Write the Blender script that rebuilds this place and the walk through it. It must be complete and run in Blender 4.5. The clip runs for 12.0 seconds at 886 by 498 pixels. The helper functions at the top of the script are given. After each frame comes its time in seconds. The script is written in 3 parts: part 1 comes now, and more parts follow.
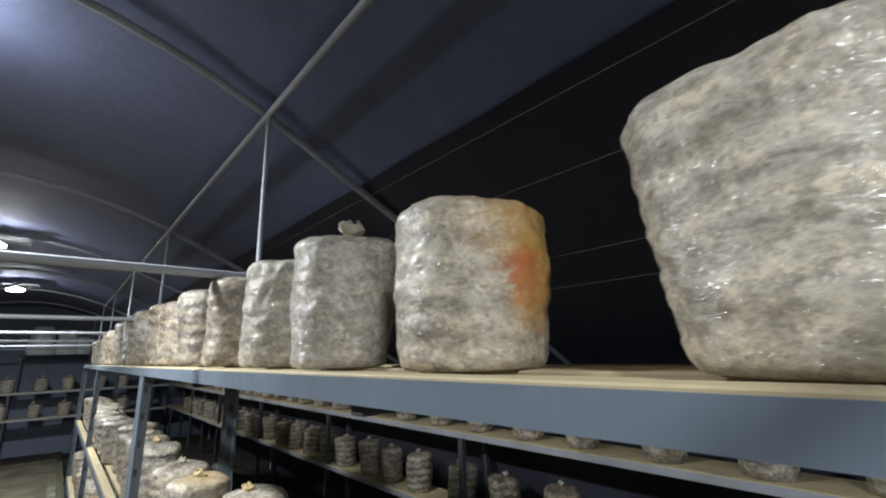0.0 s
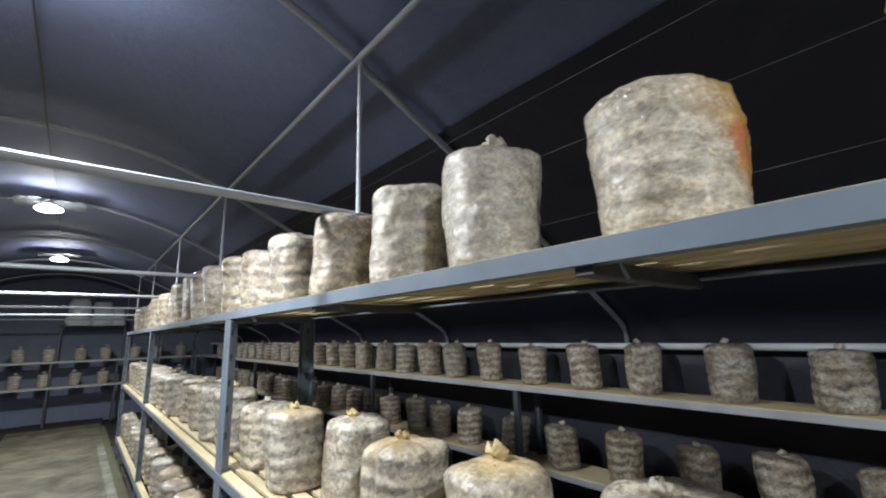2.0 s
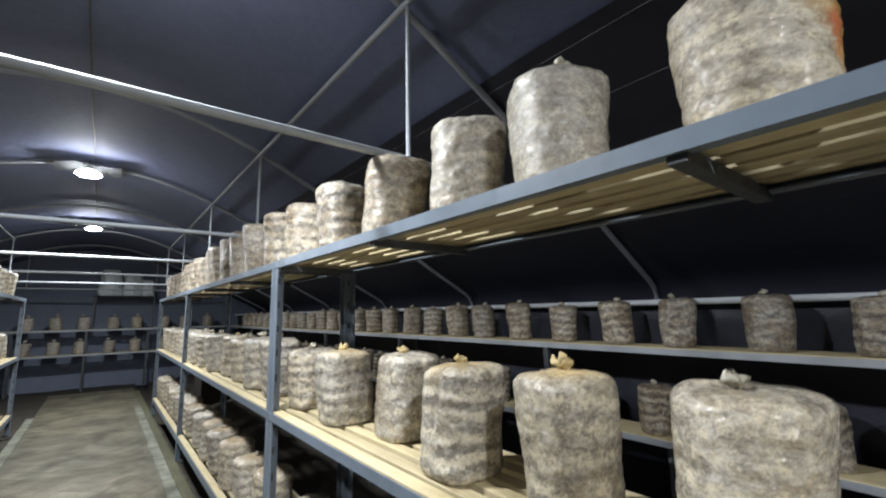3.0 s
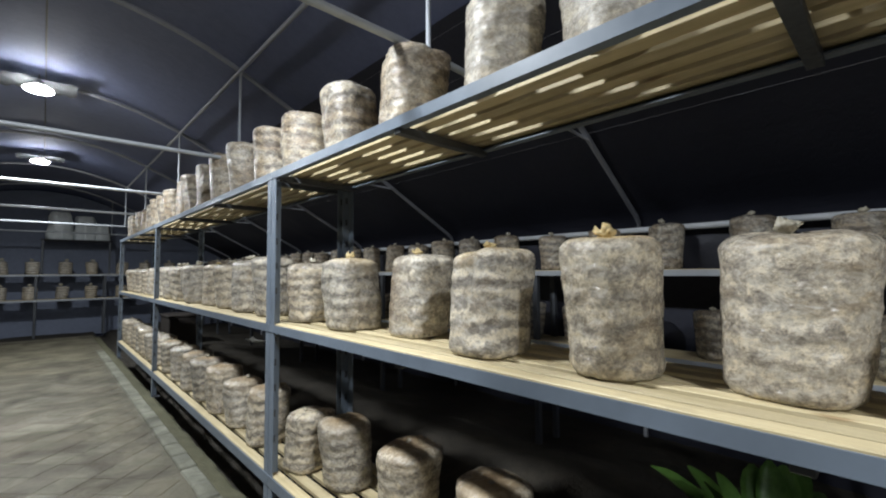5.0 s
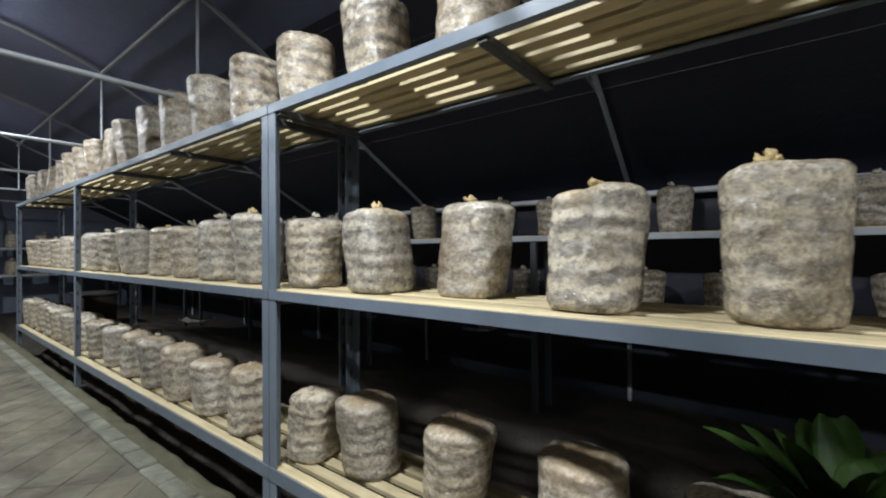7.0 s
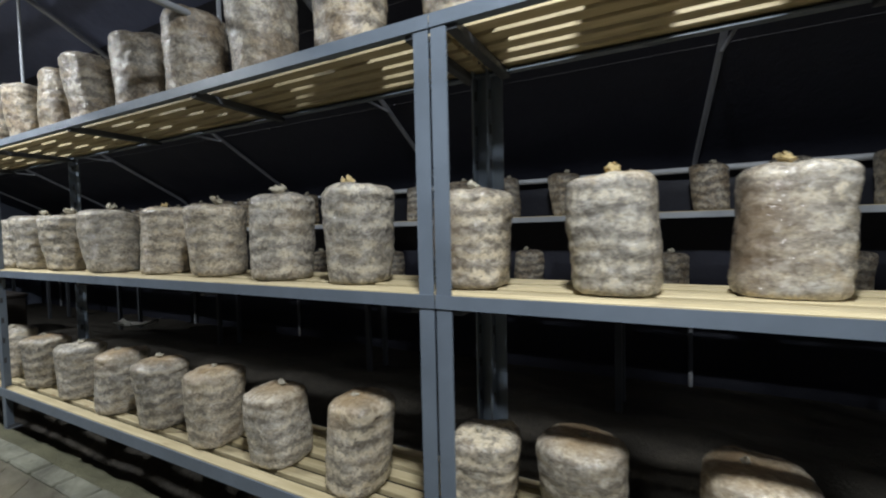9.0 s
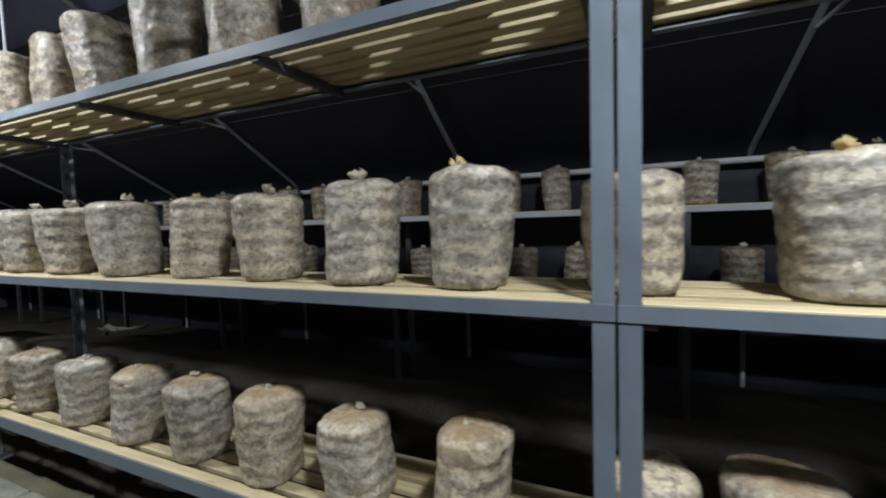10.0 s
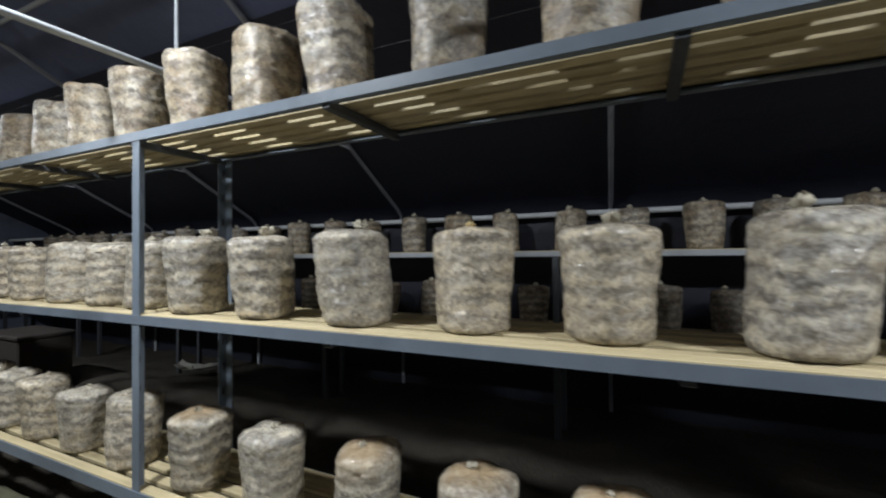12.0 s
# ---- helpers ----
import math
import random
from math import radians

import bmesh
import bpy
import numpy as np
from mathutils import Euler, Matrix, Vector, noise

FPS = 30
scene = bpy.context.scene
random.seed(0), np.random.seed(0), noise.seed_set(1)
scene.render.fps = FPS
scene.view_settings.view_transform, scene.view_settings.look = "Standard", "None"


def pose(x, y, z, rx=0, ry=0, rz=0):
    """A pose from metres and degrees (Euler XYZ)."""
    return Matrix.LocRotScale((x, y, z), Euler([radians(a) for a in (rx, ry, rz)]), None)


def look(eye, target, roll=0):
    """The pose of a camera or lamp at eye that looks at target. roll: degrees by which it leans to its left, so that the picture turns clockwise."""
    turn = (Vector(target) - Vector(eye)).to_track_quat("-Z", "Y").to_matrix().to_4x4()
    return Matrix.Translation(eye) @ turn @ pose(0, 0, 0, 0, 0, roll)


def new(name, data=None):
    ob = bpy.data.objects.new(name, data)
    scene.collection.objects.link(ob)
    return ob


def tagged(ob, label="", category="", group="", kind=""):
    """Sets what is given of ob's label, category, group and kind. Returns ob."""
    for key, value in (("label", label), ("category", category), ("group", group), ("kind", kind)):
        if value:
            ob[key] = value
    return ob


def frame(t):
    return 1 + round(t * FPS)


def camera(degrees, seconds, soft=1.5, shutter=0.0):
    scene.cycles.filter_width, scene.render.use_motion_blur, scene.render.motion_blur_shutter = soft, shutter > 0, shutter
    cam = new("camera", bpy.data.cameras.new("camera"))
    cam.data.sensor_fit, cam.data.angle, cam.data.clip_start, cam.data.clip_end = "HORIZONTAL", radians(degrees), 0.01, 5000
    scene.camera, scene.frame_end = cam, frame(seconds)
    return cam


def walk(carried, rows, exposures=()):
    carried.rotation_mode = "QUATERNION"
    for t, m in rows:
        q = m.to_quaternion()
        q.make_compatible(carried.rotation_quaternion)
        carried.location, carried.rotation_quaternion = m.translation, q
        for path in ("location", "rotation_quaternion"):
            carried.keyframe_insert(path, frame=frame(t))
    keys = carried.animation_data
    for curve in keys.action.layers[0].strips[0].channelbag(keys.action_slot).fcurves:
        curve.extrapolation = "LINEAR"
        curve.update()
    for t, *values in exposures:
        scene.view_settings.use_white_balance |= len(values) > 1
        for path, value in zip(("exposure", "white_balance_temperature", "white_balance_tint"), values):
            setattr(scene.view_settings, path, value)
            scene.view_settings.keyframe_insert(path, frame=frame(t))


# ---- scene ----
cam = camera(91.9, 12.0, soft=2.0, shutter=0.4)
PATH = [
    (0, (-0.014, 1.209, 1.706), (1.276, 2.664, 2.175), -1.70),
    (0.5, (-0.051, 1.282, 1.687), (1.244, 2.742, 2.124), -1.85),
    (1, (-0.117, 1.327, 1.648), (1.183, 2.790, 2.061), -1.90),
    (1.5, (-0.180, 1.366, 1.604), (1.108, 2.841, 2.009), -1.65),
    (2, (-0.263, 1.410, 1.546), (1.003, 2.909, 1.932), -1.45),
    (2.5, (-0.327, 1.449, 1.480), (0.915, 2.977, 1.830), -1.25),
    (3, (-0.379, 1.484, 1.401), (0.848, 3.036, 1.696), -1.00),
    (5, (-0.506, 1.648, 1.183), (0.857, 3.109, 1.29), -0.4),
    (5.5, (-0.541, 1.692, 1.167), (0.874, 3.104, 1.241), -0.5),
    (6, (-0.562, 1.8, 1.133), (0.91, 3.154, 1.179), -0.5),
    (6.5, (-0.579, 1.967, 1.096), (0.946, 3.26, 1.117), -0.4),
    (7, (-0.625, 2.137, 1.09), (0.955, 3.363, 1.099), -0.3),
    (9, (-0.702, 3.184, 1.109), (1.068, 4.112, 1.025), -1.3),
    (9.5, (-0.68, 3.425, 1.119), (1.12, 4.293, 1.019), -1.45),
    (10, (-0.666, 3.695, 1.114), (1.151, 4.525, 1.006), -1.6),
    (10.5, (-0.666, 3.951, 1.105), (1.158, 4.766, 1.007), -1.65),
    (11, (-0.663, 4.227, 1.133), (1.157, 5.053, 1.049), -1.5),
    (11.5, (-0.692, 4.52, 1.136), (1.123, 5.358, 1.111), -1.05),
    (12, (-0.731, 4.824, 1.168), (1.077, 5.678, 1.196), -0.5),
]
walk(cam, [(t, look(eye, target, roll)) for t, eye, target, roll in PATH],
     [(0.0, 0.18), (0.5, 0.32), (1.0, 0.38), (2.0, 0.54), (2.5, 0.52), (3.0, 0.44), (5.0, 0.25), (7.0, 0.14), (9.0, -0.10), (10.5, 0.02), (12.0, 0.04)])

# ---- world and light ----
world = bpy.data.worlds.new("night")
scene.world = world
world.use_nodes = True
world.node_tree.nodes["Background"].inputs[0].default_value = (0.010, 0.013, 0.022, 1)
world.node_tree.nodes["Background"].inputs[1].default_value = 0.35

LAMP_X, LAMP_Z = -0.58, 2.74
# the one at -3.15 is unseen, added to brighten the near end
LAMPS = (-3.15, 0.0, 3.15, 6.55, 9.7)
LAMP_WATTS = 58.0

# ---- materials ----
def mat(name):
    m = bpy.data.materials.new(name)
    m.use_nodes = True
    nt = m.node_tree
    return m, nt, nt.nodes["Principled BSDF"]


def node(nt, kind, **values):
    n = nt.nodes.new(kind)
    for key, value in values.items():
        if key in n.inputs:
            n.inputs[key].default_value = value
    return n


def ramp(nt, fac, stops):
    r = nt.nodes.new("ShaderNodeValToRGB")
    els = r.color_ramp.elements
    while len(els) < len(stops):
        els.new(0.5)
    for e, (p, c) in zip(els, stops):
        e.position, e.color = p, (*c, 1)
    nt.links.new(fac, r.inputs["Fac"])
    return r.outputs["Color"]


def mixed(nt, fac, a, b, blend="MIX"):
    m = nt.nodes.new("ShaderNodeMix")
    m.data_type, m.blend_type = "RGBA", blend
    for sock, v in ((m.inputs[0], fac), (m.inputs[6], a), (m.inputs[7], b)):
        if isinstance(v, bpy.types.NodeSocket):
            nt.links.new(v, sock)
        elif isinstance(v, (int, float)):
            sock.default_value = v
        else:
            sock.default_value = (*v, 1)
    return m.outputs[2]


def maths(nt, op, a, b=0.0):
    m = nt.nodes.new("ShaderNodeMath")
    m.operation = op
    for i, v in enumerate((a, b)):
        if isinstance(v, bpy.types.NodeSocket):
            nt.links.new(v, m.inputs[i])
        else:
            m.inputs[i].default_value = v
    return m.outputs[0]


def coords(nt, scale=(1, 1, 1), shift_by_random=True):
    """Object coordinates, scaled, shifted by a random amount for each object."""
    tc = nt.nodes.new("ShaderNodeTexCoord")
    mp = nt.nodes.new("ShaderNodeMapping")
    mp.inputs["Scale"].default_value = scale
    nt.links.new(tc.outputs["Object"], mp.inputs["Vector"])
    if shift_by_random:
        oi = nt.nodes.new("ShaderNodeObjectInfo")
        cb = nt.nodes.new("ShaderNodeCombineXYZ")
        s = maths(nt, "MULTIPLY", oi.outputs["Random"], 37.0)
        for i in range(3):
            nt.links.new(s, cb.inputs[i])
        nt.links.new(cb.outputs[0], mp.inputs["Location"])
    return mp.outputs["Vector"]


def noise_tex(nt, vec, scale, detail=4.0, rough=0.6, warp=0.0):
    n = node(nt, "ShaderNodeTexNoise", Scale=scale, Detail=detail, Roughness=rough, Distortion=warp)
    nt.links.new(vec, n.inputs["Vector"])
    return n.outputs["Fac"]


def bump(nt, height, strength, distance, sock, before=None):
    b = node(nt, "ShaderNodeBump", Strength=strength, Distance=distance)
    nt.links.new(height, b.inputs["Height"])
    if before is not None:
        nt.links.new(before, b.inputs["Normal"])
    nt.links.new(b.outputs["Normal"], sock)
    return b.outputs["Normal"]


def substrate(name, stain=None, shade=1.0, calm=0.0):
    """Straw substrate grown through with pale mycelium, seen through shiny stretched film."""
    m, nt, p = mat(name)
    fine = coords(nt)
    flat = coords(nt, (1, 1, 1.3))
    patch = noise_tex(nt, flat, 24, 6, 0.72, 0.6)
    # wavy layers of mycelium, one every few centimetres
    level = nt.nodes.new("ShaderNodeSeparateXYZ")
    nt.links.new(coords(nt), level.inputs[0])
    wave = maths(nt, "MULTIPLY", maths(nt, "SUBTRACT", noise_tex(nt, coords(nt, (1, 1, 0.5)), 7.5, 3, 0.55), 0.5), 9.0)
    ripple = maths(nt, "MULTIPLY", maths(nt, "SUBTRACT", noise_tex(nt, coords(nt, (1, 1, 1)), 30, 6, 0.8), 0.5), 10.0)
    phase = maths(nt, "ADD", maths(nt, "MULTIPLY", level.outputs["Z"], 112.0), maths(nt, "ADD", wave, ripple))
    # calm: the layers hardly show under a milkier film
    broken = ramp(nt, noise_tex(nt, coords(nt, (1, 1, 1.5)), 12, 4, 0.65), [(0.38, (0.20, 0.20, 0.20)), (0.60, (1, 1, 1))])
    crest = maths(nt, "SUBTRACT", maths(nt, "SINE", phase), 0.15)
    band = maths(nt, "ADD", maths(nt, "MULTIPLY", maths(nt, "MULTIPLY", crest, broken), 0.5), 0.5)
    grain = noise_tex(nt, fine, 78, 5, 0.75)
    straw = node(nt, "ShaderNodeTexVoronoi", Scale=150.0, Randomness=1.0)
    nt.links.new(coords(nt, (1, 1, 1.6)), straw.inputs["Vector"])
    speck = noise_tex(nt, fine, 240, 2, 0.6)
    kind = nt.nodes.new("ShaderNodeObjectInfo")
    share = maths(nt, "ADD", maths(nt, "MULTIPLY", maths(nt, "FRACT", maths(nt, "MULTIPLY", kind.outputs["Random"], 7.3)), 0.36 * (1 - calm)), 0.13 * (1 - calm))
    grow = maths(nt, "ADD", maths(nt, "MULTIPLY", maths(nt, "SUBTRACT", band, 0.5), share), maths(nt, "MULTIPLY", maths(nt, "SUBTRACT", patch, 0.5), 0.62))
    grow = maths(nt, "ADD", grow, 0.5)
    grow = maths(nt, "ADD", grow, maths(nt, "MULTIPLY", maths(nt, "SUBTRACT", grain, 0.5), 0.62))
    col = ramp(nt, grow, [(0.36, (0.170, 0.156, 0.144)), (0.45, (0.275, 0.257, 0.238)), (0.52, (0.400, 0.372, 0.334)), (0.60, (0.64, 0.595, 0.51))])
    # browned straw in broad soft patches
    tanned = noise_tex(nt, coords(nt, (1, 1, 1.6)), 8, 4, 0.6, 0.5)
    col = mixed(nt, ramp(nt, tanned, [(0.52, (0, 0, 0)), (0.70, (0.45, 0.45, 0.45))]), col, (0.44, 0.36, 0.26))
    seeds = nt.nodes.new("ShaderNodeSeparateColor")
    nt.links.new(straw.outputs["Color"], seeds.inputs[0])
    hull = ramp(nt, seeds.outputs[0], [(0.0, (0.42, 0.37, 0.33)), (0.14, (0.62, 0.57, 0.52)), (0.26, (1, 1, 1)), (1.0, (1.10, 1.07, 1.0))])
    col = mixed(nt, 0.45, col, hull, "MULTIPLY")
    husk = ramp(nt, speck, [(0.32, (0.35, 0.30, 0.27)), (0.43, (1, 1, 1))])
    col = mixed(nt, 0.45, col, husk, "MULTIPLY")
    # the film's milky haze off the straw, strengthened to paint in its broad whitish highlights
    milk_and_sheen = noise_tex(nt, coords(nt, (0.75, 0.75, 1.5)), 34, 5, 0.7, 1.0)
    col = mixed(nt, ramp(nt, milk_and_sheen, [(0.46, (0, 0, 0)), (0.68, (0.75, 0.75, 0.75))]), col, (0.54, 0.53, 0.51))
    if calm:
        col = mixed(nt, 0.45 * calm, col, (0.47, 0.44, 0.385))
    oi = nt.nodes.new("ShaderNodeObjectInfo")
    tone = ramp(nt, oi.outputs["Random"], [(0.0, (0.86, 0.83, 0.77)), (0.35, (1.04, 1.01, 0.94)), (0.7, (1.09, 1.02, 0.90)), (1.0, (0.93, 0.86, 0.73))])
    col = mixed(nt, 1.0, col, tone, "MULTIPLY")
    if shade != 1.0:
        # brown patches over an even darkening of the whole bag
        brownish = noise_tex(nt, coords(nt, (1, 1, 1.3)), 9, 4, 0.6, 0.4)
        dark = (0.62 * shade, 0.56 * shade, 0.50 * shade)
        col = mixed(nt, 1.0, col, ramp(nt, brownish, [(0.42, dark), (0.58, (shade, shade, shade))]), "MULTIPLY")
    if stain:
        for centre, radius, colour in stain:
            tc = nt.nodes.new("ShaderNodeTexCoord")
            d = nt.nodes.new("ShaderNodeVectorMath")
            d.operation = "DISTANCE"
            nt.links.new(tc.outputs["Object"], d.inputs[0])
            d.inputs[1].default_value = centre
            dist = maths(nt, "ADD", d.outputs["Value"], maths(nt, "MULTIPLY", maths(nt, "SUBTRACT", patch, 0.5), 0.12))
            f = ramp(nt, maths(nt, "DIVIDE", dist, radius), [(0.35, (0.72, 0.72, 0.72)), (1.0, (0, 0, 0))])
            col = mixed(nt, f, col, colour)
    nt.links.new(col, p.inputs["Base Color"])
    p.inputs["Roughness"].default_value = 0.55
    p.inputs["Specular IOR Level"].default_value = 0.3
    p.inputs["Coat Weight"].default_value = 1.0
    p.inputs["Coat IOR"].default_value = 1.5
    # milky scuffs make the film dull in places
    scuff = noise_tex(nt, flat, 22, 4, 0.7)
    nt.links.new(ramp(nt, scuff, [(0.35, (0.16, 0.16, 0.16)), (0.7, (0.30, 0.30, 0.30))]), p.inputs["Coat Roughness"])
    bump(nt, grain, 0.35, 0.004, p.inputs["Normal"])
    wr = coords(nt, (0.6, 0.6, 1.7))
    crease = node(nt, "ShaderNodeTexNoise", Scale=78.0, Detail=4.0, Roughness=0.66, Distortion=2.2)
    crease.noise_type = "RIDGED_MULTIFRACTAL"
    nt.links.new(wr, crease.inputs["Vector"])
    fold = noise_tex(nt, coords(nt, (0.6, 0.6, 1.5)), 26, 3, 0.55, 1.2)
    wrinkles = bump(nt, fold, 0.9, 0.016, p.inputs["Coat Normal"])
    bump(nt, crease.outputs["Fac"], 0.75, 0.005, p.inputs["Coat Normal"], wrinkles)
    return m


SUBSTRATE = substrate("wrapped_substrate")
SUBSTRATE_ORANGE = substrate("wrapped_substrate_orange", [((0.04, -0.115, 0.24), 0.15, (0.50, 0.27, 0.05)), ((0.04, -0.115, 0.16), 0.10, (0.52, 0.30, 0.07)), ((-0.01, -0.115, 0.150), 0.05, (0.50, 0.07, 0.04)), ((0.02, -0.12, 0.11), 0.075, (0.50, 0.26, 0.08))], 1.0, 0.4)
SUBSTRATE_DARK = substrate("wrapped_substrate_dark", None, 0.86)
SUBSTRATE_AMBER = substrate("wrapped_substrate_amber", [((0.0, 0.0, 0.315), 0.135, (0.56, 0.40, 0.18))])
SUBSTRATE_PALE = substrate("wrapped_substrate_pale", None, 1.0, 0.4)
SUBSTRATE_BROWN = substrate("wrapped_substrate_brown", [((-0.07, 0.11, 0.15), 0.20, (0.13, 0.08, 0.04))])
SUBSTRATE_RED = substrate("wrapped_substrate_red", [((-0.06, -0.02, 0.30), 0.07, (0.50, 0.05, 0.05))])
# tan over the top, with a small dark brown spot towards the back
SUBSTRATE_TAN = substrate("wrapped_substrate_tan", [((-0.01, 0.0, 0.31), 0.15, (0.40, 0.28, 0.15)), ((0.04, 0.03, 0.30), 0.06, (0.16, 0.10, 0.05))])


def film(name, colour):
    m, nt, p = mat(name)
    n = noise_tex(nt, coords(nt), 60, 3)
    nt.links.new(ramp(nt, n, [(0.3, tuple(c * 0.7 for c in colour)), (0.7, colour)]), p.inputs["Base Color"])
    p.inputs["Roughness"].default_value = 0.22
    p.inputs["Transmission Weight"].default_value = 0.35
    p.inputs["IOR"].default_value = 1.3
    return m


KNOT_WHITE = film("film_knot_white", (0.66, 0.61, 0.49))
KNOT_YELLOW = film("film_knot_yellow", (0.74, 0.58, 0.30))
CLEAR_FILM = film("film_sheet", (0.88, 0.92, 0.92))
CLEAR_FILM.node_tree.nodes["Principled BSDF"].inputs["Transmission Weight"].default_value = 0.08


GREY_FILM = film("film_grey", (0.20, 0.21, 0.22))


def steel(name, colour, rough=0.45, metal=0.0):
    m, nt, p = mat(name)
    v = coords(nt)
    a = noise_tex(nt, v, 4, 5)
    b = noise_tex(nt, v, 70, 3)
    c = ramp(nt, a, [(0.3, tuple(k * 0.82 for k in colour)), (0.7, tuple(min(k * 1.12, 1) for k in colour))])
    chips = ramp(nt, noise_tex(nt, v, 24, 6, 0.75), [(0.70, (0, 0, 0)), (0.75, (1, 1, 1))])
    c = mixed(nt, maths(nt, "MULTIPLY", chips, 0.35), c, (0.32, 0.30, 0.27))
    nt.links.new(c, p.inputs["Base Color"])
    nt.links.new(ramp(nt, b, [(0.3, (rough - 0.08,) * 3), (0.7, (rough + 0.12,) * 3)]), p.inputs["Roughness"])
    p.inputs["Metallic"].default_value = metal
    bump(nt, b, 0.15, 0.001, p.inputs["Normal"])
    return m


RACK_PAINT = steel("rack_grey_paint", (0.160, 0.193, 0.238), 0.40)
RACK_DARK = steel("rack_dark_steel", (0.06, 0.065, 0.075), 0.5)
PIPE = steel("galvanised_pipe", (0.37, 0.39, 0.42), 0.55, 0.2)
RAIL = steel("zinc_rail", (0.46, 0.48, 0.51), 0.5, 0.0)
ARCH = steel("dull_arch_pipe", (0.30, 0.31, 0.34), 0.55, 0.2)
WIRE = steel("galvanised_wire", (0.24, 0.24, 0.26), 0.45, 0.4)


def wood(name, lo, hi):
    m, nt, p = mat(name)
    g = coords(nt, (9, 0.6, 9))
    a = noise_tex(nt, g, 5, 5, 0.6, 0.5)
    v = coords(nt)
    k = node(nt, "ShaderNodeTexVoronoi", Scale=4.0)
    nt.links.new(coords(nt, (4, 0.8, 4)), k.inputs["Vector"])
    c = ramp(nt, a, [(0.3, lo), (0.65, hi)])
    knots = ramp(nt, k.outputs["Distance"], [(0.05, (1, 1, 1)), (0.12, (0, 0, 0))])
    c = mixed(nt, maths(nt, "MULTIPLY", knots, 0.6), c, (0.22, 0.11, 0.04))
    oi = nt.nodes.new("ShaderNodeObjectInfo")
    c = mixed(nt, 1.0, c, ramp(nt, oi.outputs["Random"], [(0, (0.85, 0.83, 0.80)), (1, (1.08, 1.05, 1.0))]), "MULTIPLY")
    dirt = noise_tex(nt, v, 7, 4)
    c = mixed(nt, ramp(nt, dirt, [(0.52, (0, 0, 0)), (0.75, (0.45, 0.45, 0.45))]), c, (0.30, 0.24, 0.16))
    nt.links.new(c, p.inputs["Base Color"])
    p.inputs["Roughness"].default_value = 0.6
    bump(nt, a, 0.3, 0.002, p.inputs["Normal"])
    return m


PINE = wood("pine_slat", (0.47, 0.39, 0.23), (0.62, 0.535, 0.35))


def rough_surface(name, stops, scale, fine, bumpiness, rough=0.85, distance=0.01):
    m, nt, p = mat(name)
    v = coords(nt, shift_by_random=True)
    a = noise_tex(nt, v, scale, 6, 0.65, 0.3)
    b = noise_tex(nt, v, fine, 4, 0.7)
    f = maths(nt, "ADD", maths(nt, "MULTIPLY", a, 0.65), maths(nt, "MULTIPLY", b, 0.35))
    nt.links.new(ramp(nt, f, stops), p.inputs["Base Color"])
    nt.links.new(ramp(nt, a, [(0.3, (rough - 0.15,) * 3), (0.7, (rough,) * 3)]), p.inputs["Roughness"])
    bump(nt, b, bumpiness, distance, p.inputs["Normal"])
    return m


def stone_tone(m):
    """A tint for each stone of its own."""
    nt = m.node_tree
    p = nt.nodes["Principled BSDF"]
    src = p.inputs["Base Color"].links[0].from_socket
    oi = nt.nodes.new("ShaderNodeObjectInfo")
    tint = ramp(nt, oi.outputs["Random"], [(0.0, (0.86, 0.81, 0.74)), (0.3, (0.95, 0.93, 0.88)), (0.75, (1.05, 1.05, 1.02)), (1.0, (1.18, 1.19, 1.16))])
    c = mixed(nt, 1.0, src, tint, "MULTIPLY")
    return stained(m, c)


def stained(m, c):
    """Broad damp and mossy blotches that run on from stone to stone."""
    nt = m.node_tree
    p = nt.nodes["Principled BSDF"]
    where = nt.nodes.new("ShaderNodeNewGeometry").outputs["Position"]
    broad = noise_tex(nt, where, 2.1, 5, 0.62, 0.6)
    c = mixed(nt, 1.0, c, ramp(nt, broad, [(0.36, (0.60, 0.58, 0.54)), (0.5, (1.0, 0.99, 0.93)), (0.64, (1.42, 1.41, 1.34))]), "MULTIPLY")
    moss = noise_tex(nt, where, 5.0, 5, 0.7, 0.3)
    c = mixed(nt, ramp(nt, moss, [(0.5, (0, 0, 0)), (0.72, (0.6, 0.6, 0.6))]), c, (0.085, 0.083, 0.045))
    nt.links.new(c, p.inputs["Base Color"])
    nt.links.new(ramp(nt, broad, [(0.35, (0.78, 0.78, 0.78)), (0.65, (0.5, 0.5, 0.5))]), p.inputs["Roughness"])
    return m


STONE = rough_surface("paving_stone", [(0.34, (0.080, 0.069, 0.049)), (0.5, (0.108, 0.096, 0.070)), (0.68, (0.145, 0.134, 0.101))], 3.0, 60, 0.4, 0.75, 0.006)
JOINT = rough_surface("joint_mortar", [(0.35, (0.085, 0.075, 0.054)), (0.65, (0.120, 0.109, 0.080))], 9, 90, 0.6, 0.95)
KERB = rough_surface("kerb_stone", [(0.35, (0.115, 0.115, 0.092)), (0.65, (0.21, 0.21, 0.172))], 6, 80, 0.4, 0.8)
SOIL = rough_surface("dark_soil", [(0.3, (0.022, 0.018, 0.013)), (0.5, (0.042, 0.035, 0.026)), (0.7, (0.085, 0.071, 0.053))], 5, 45, 0.9, 0.95, 0.03)
# roof colour lifted towards blue to stand in for lamp-lit haze below it
ROOF = rough_surface("roof_sheeting", [(0.3, (0.092, 0.108, 0.186)), (0.7, (0.152, 0.177, 0.290))], 0.9, 14, 0.25, 0.8, 0.02)
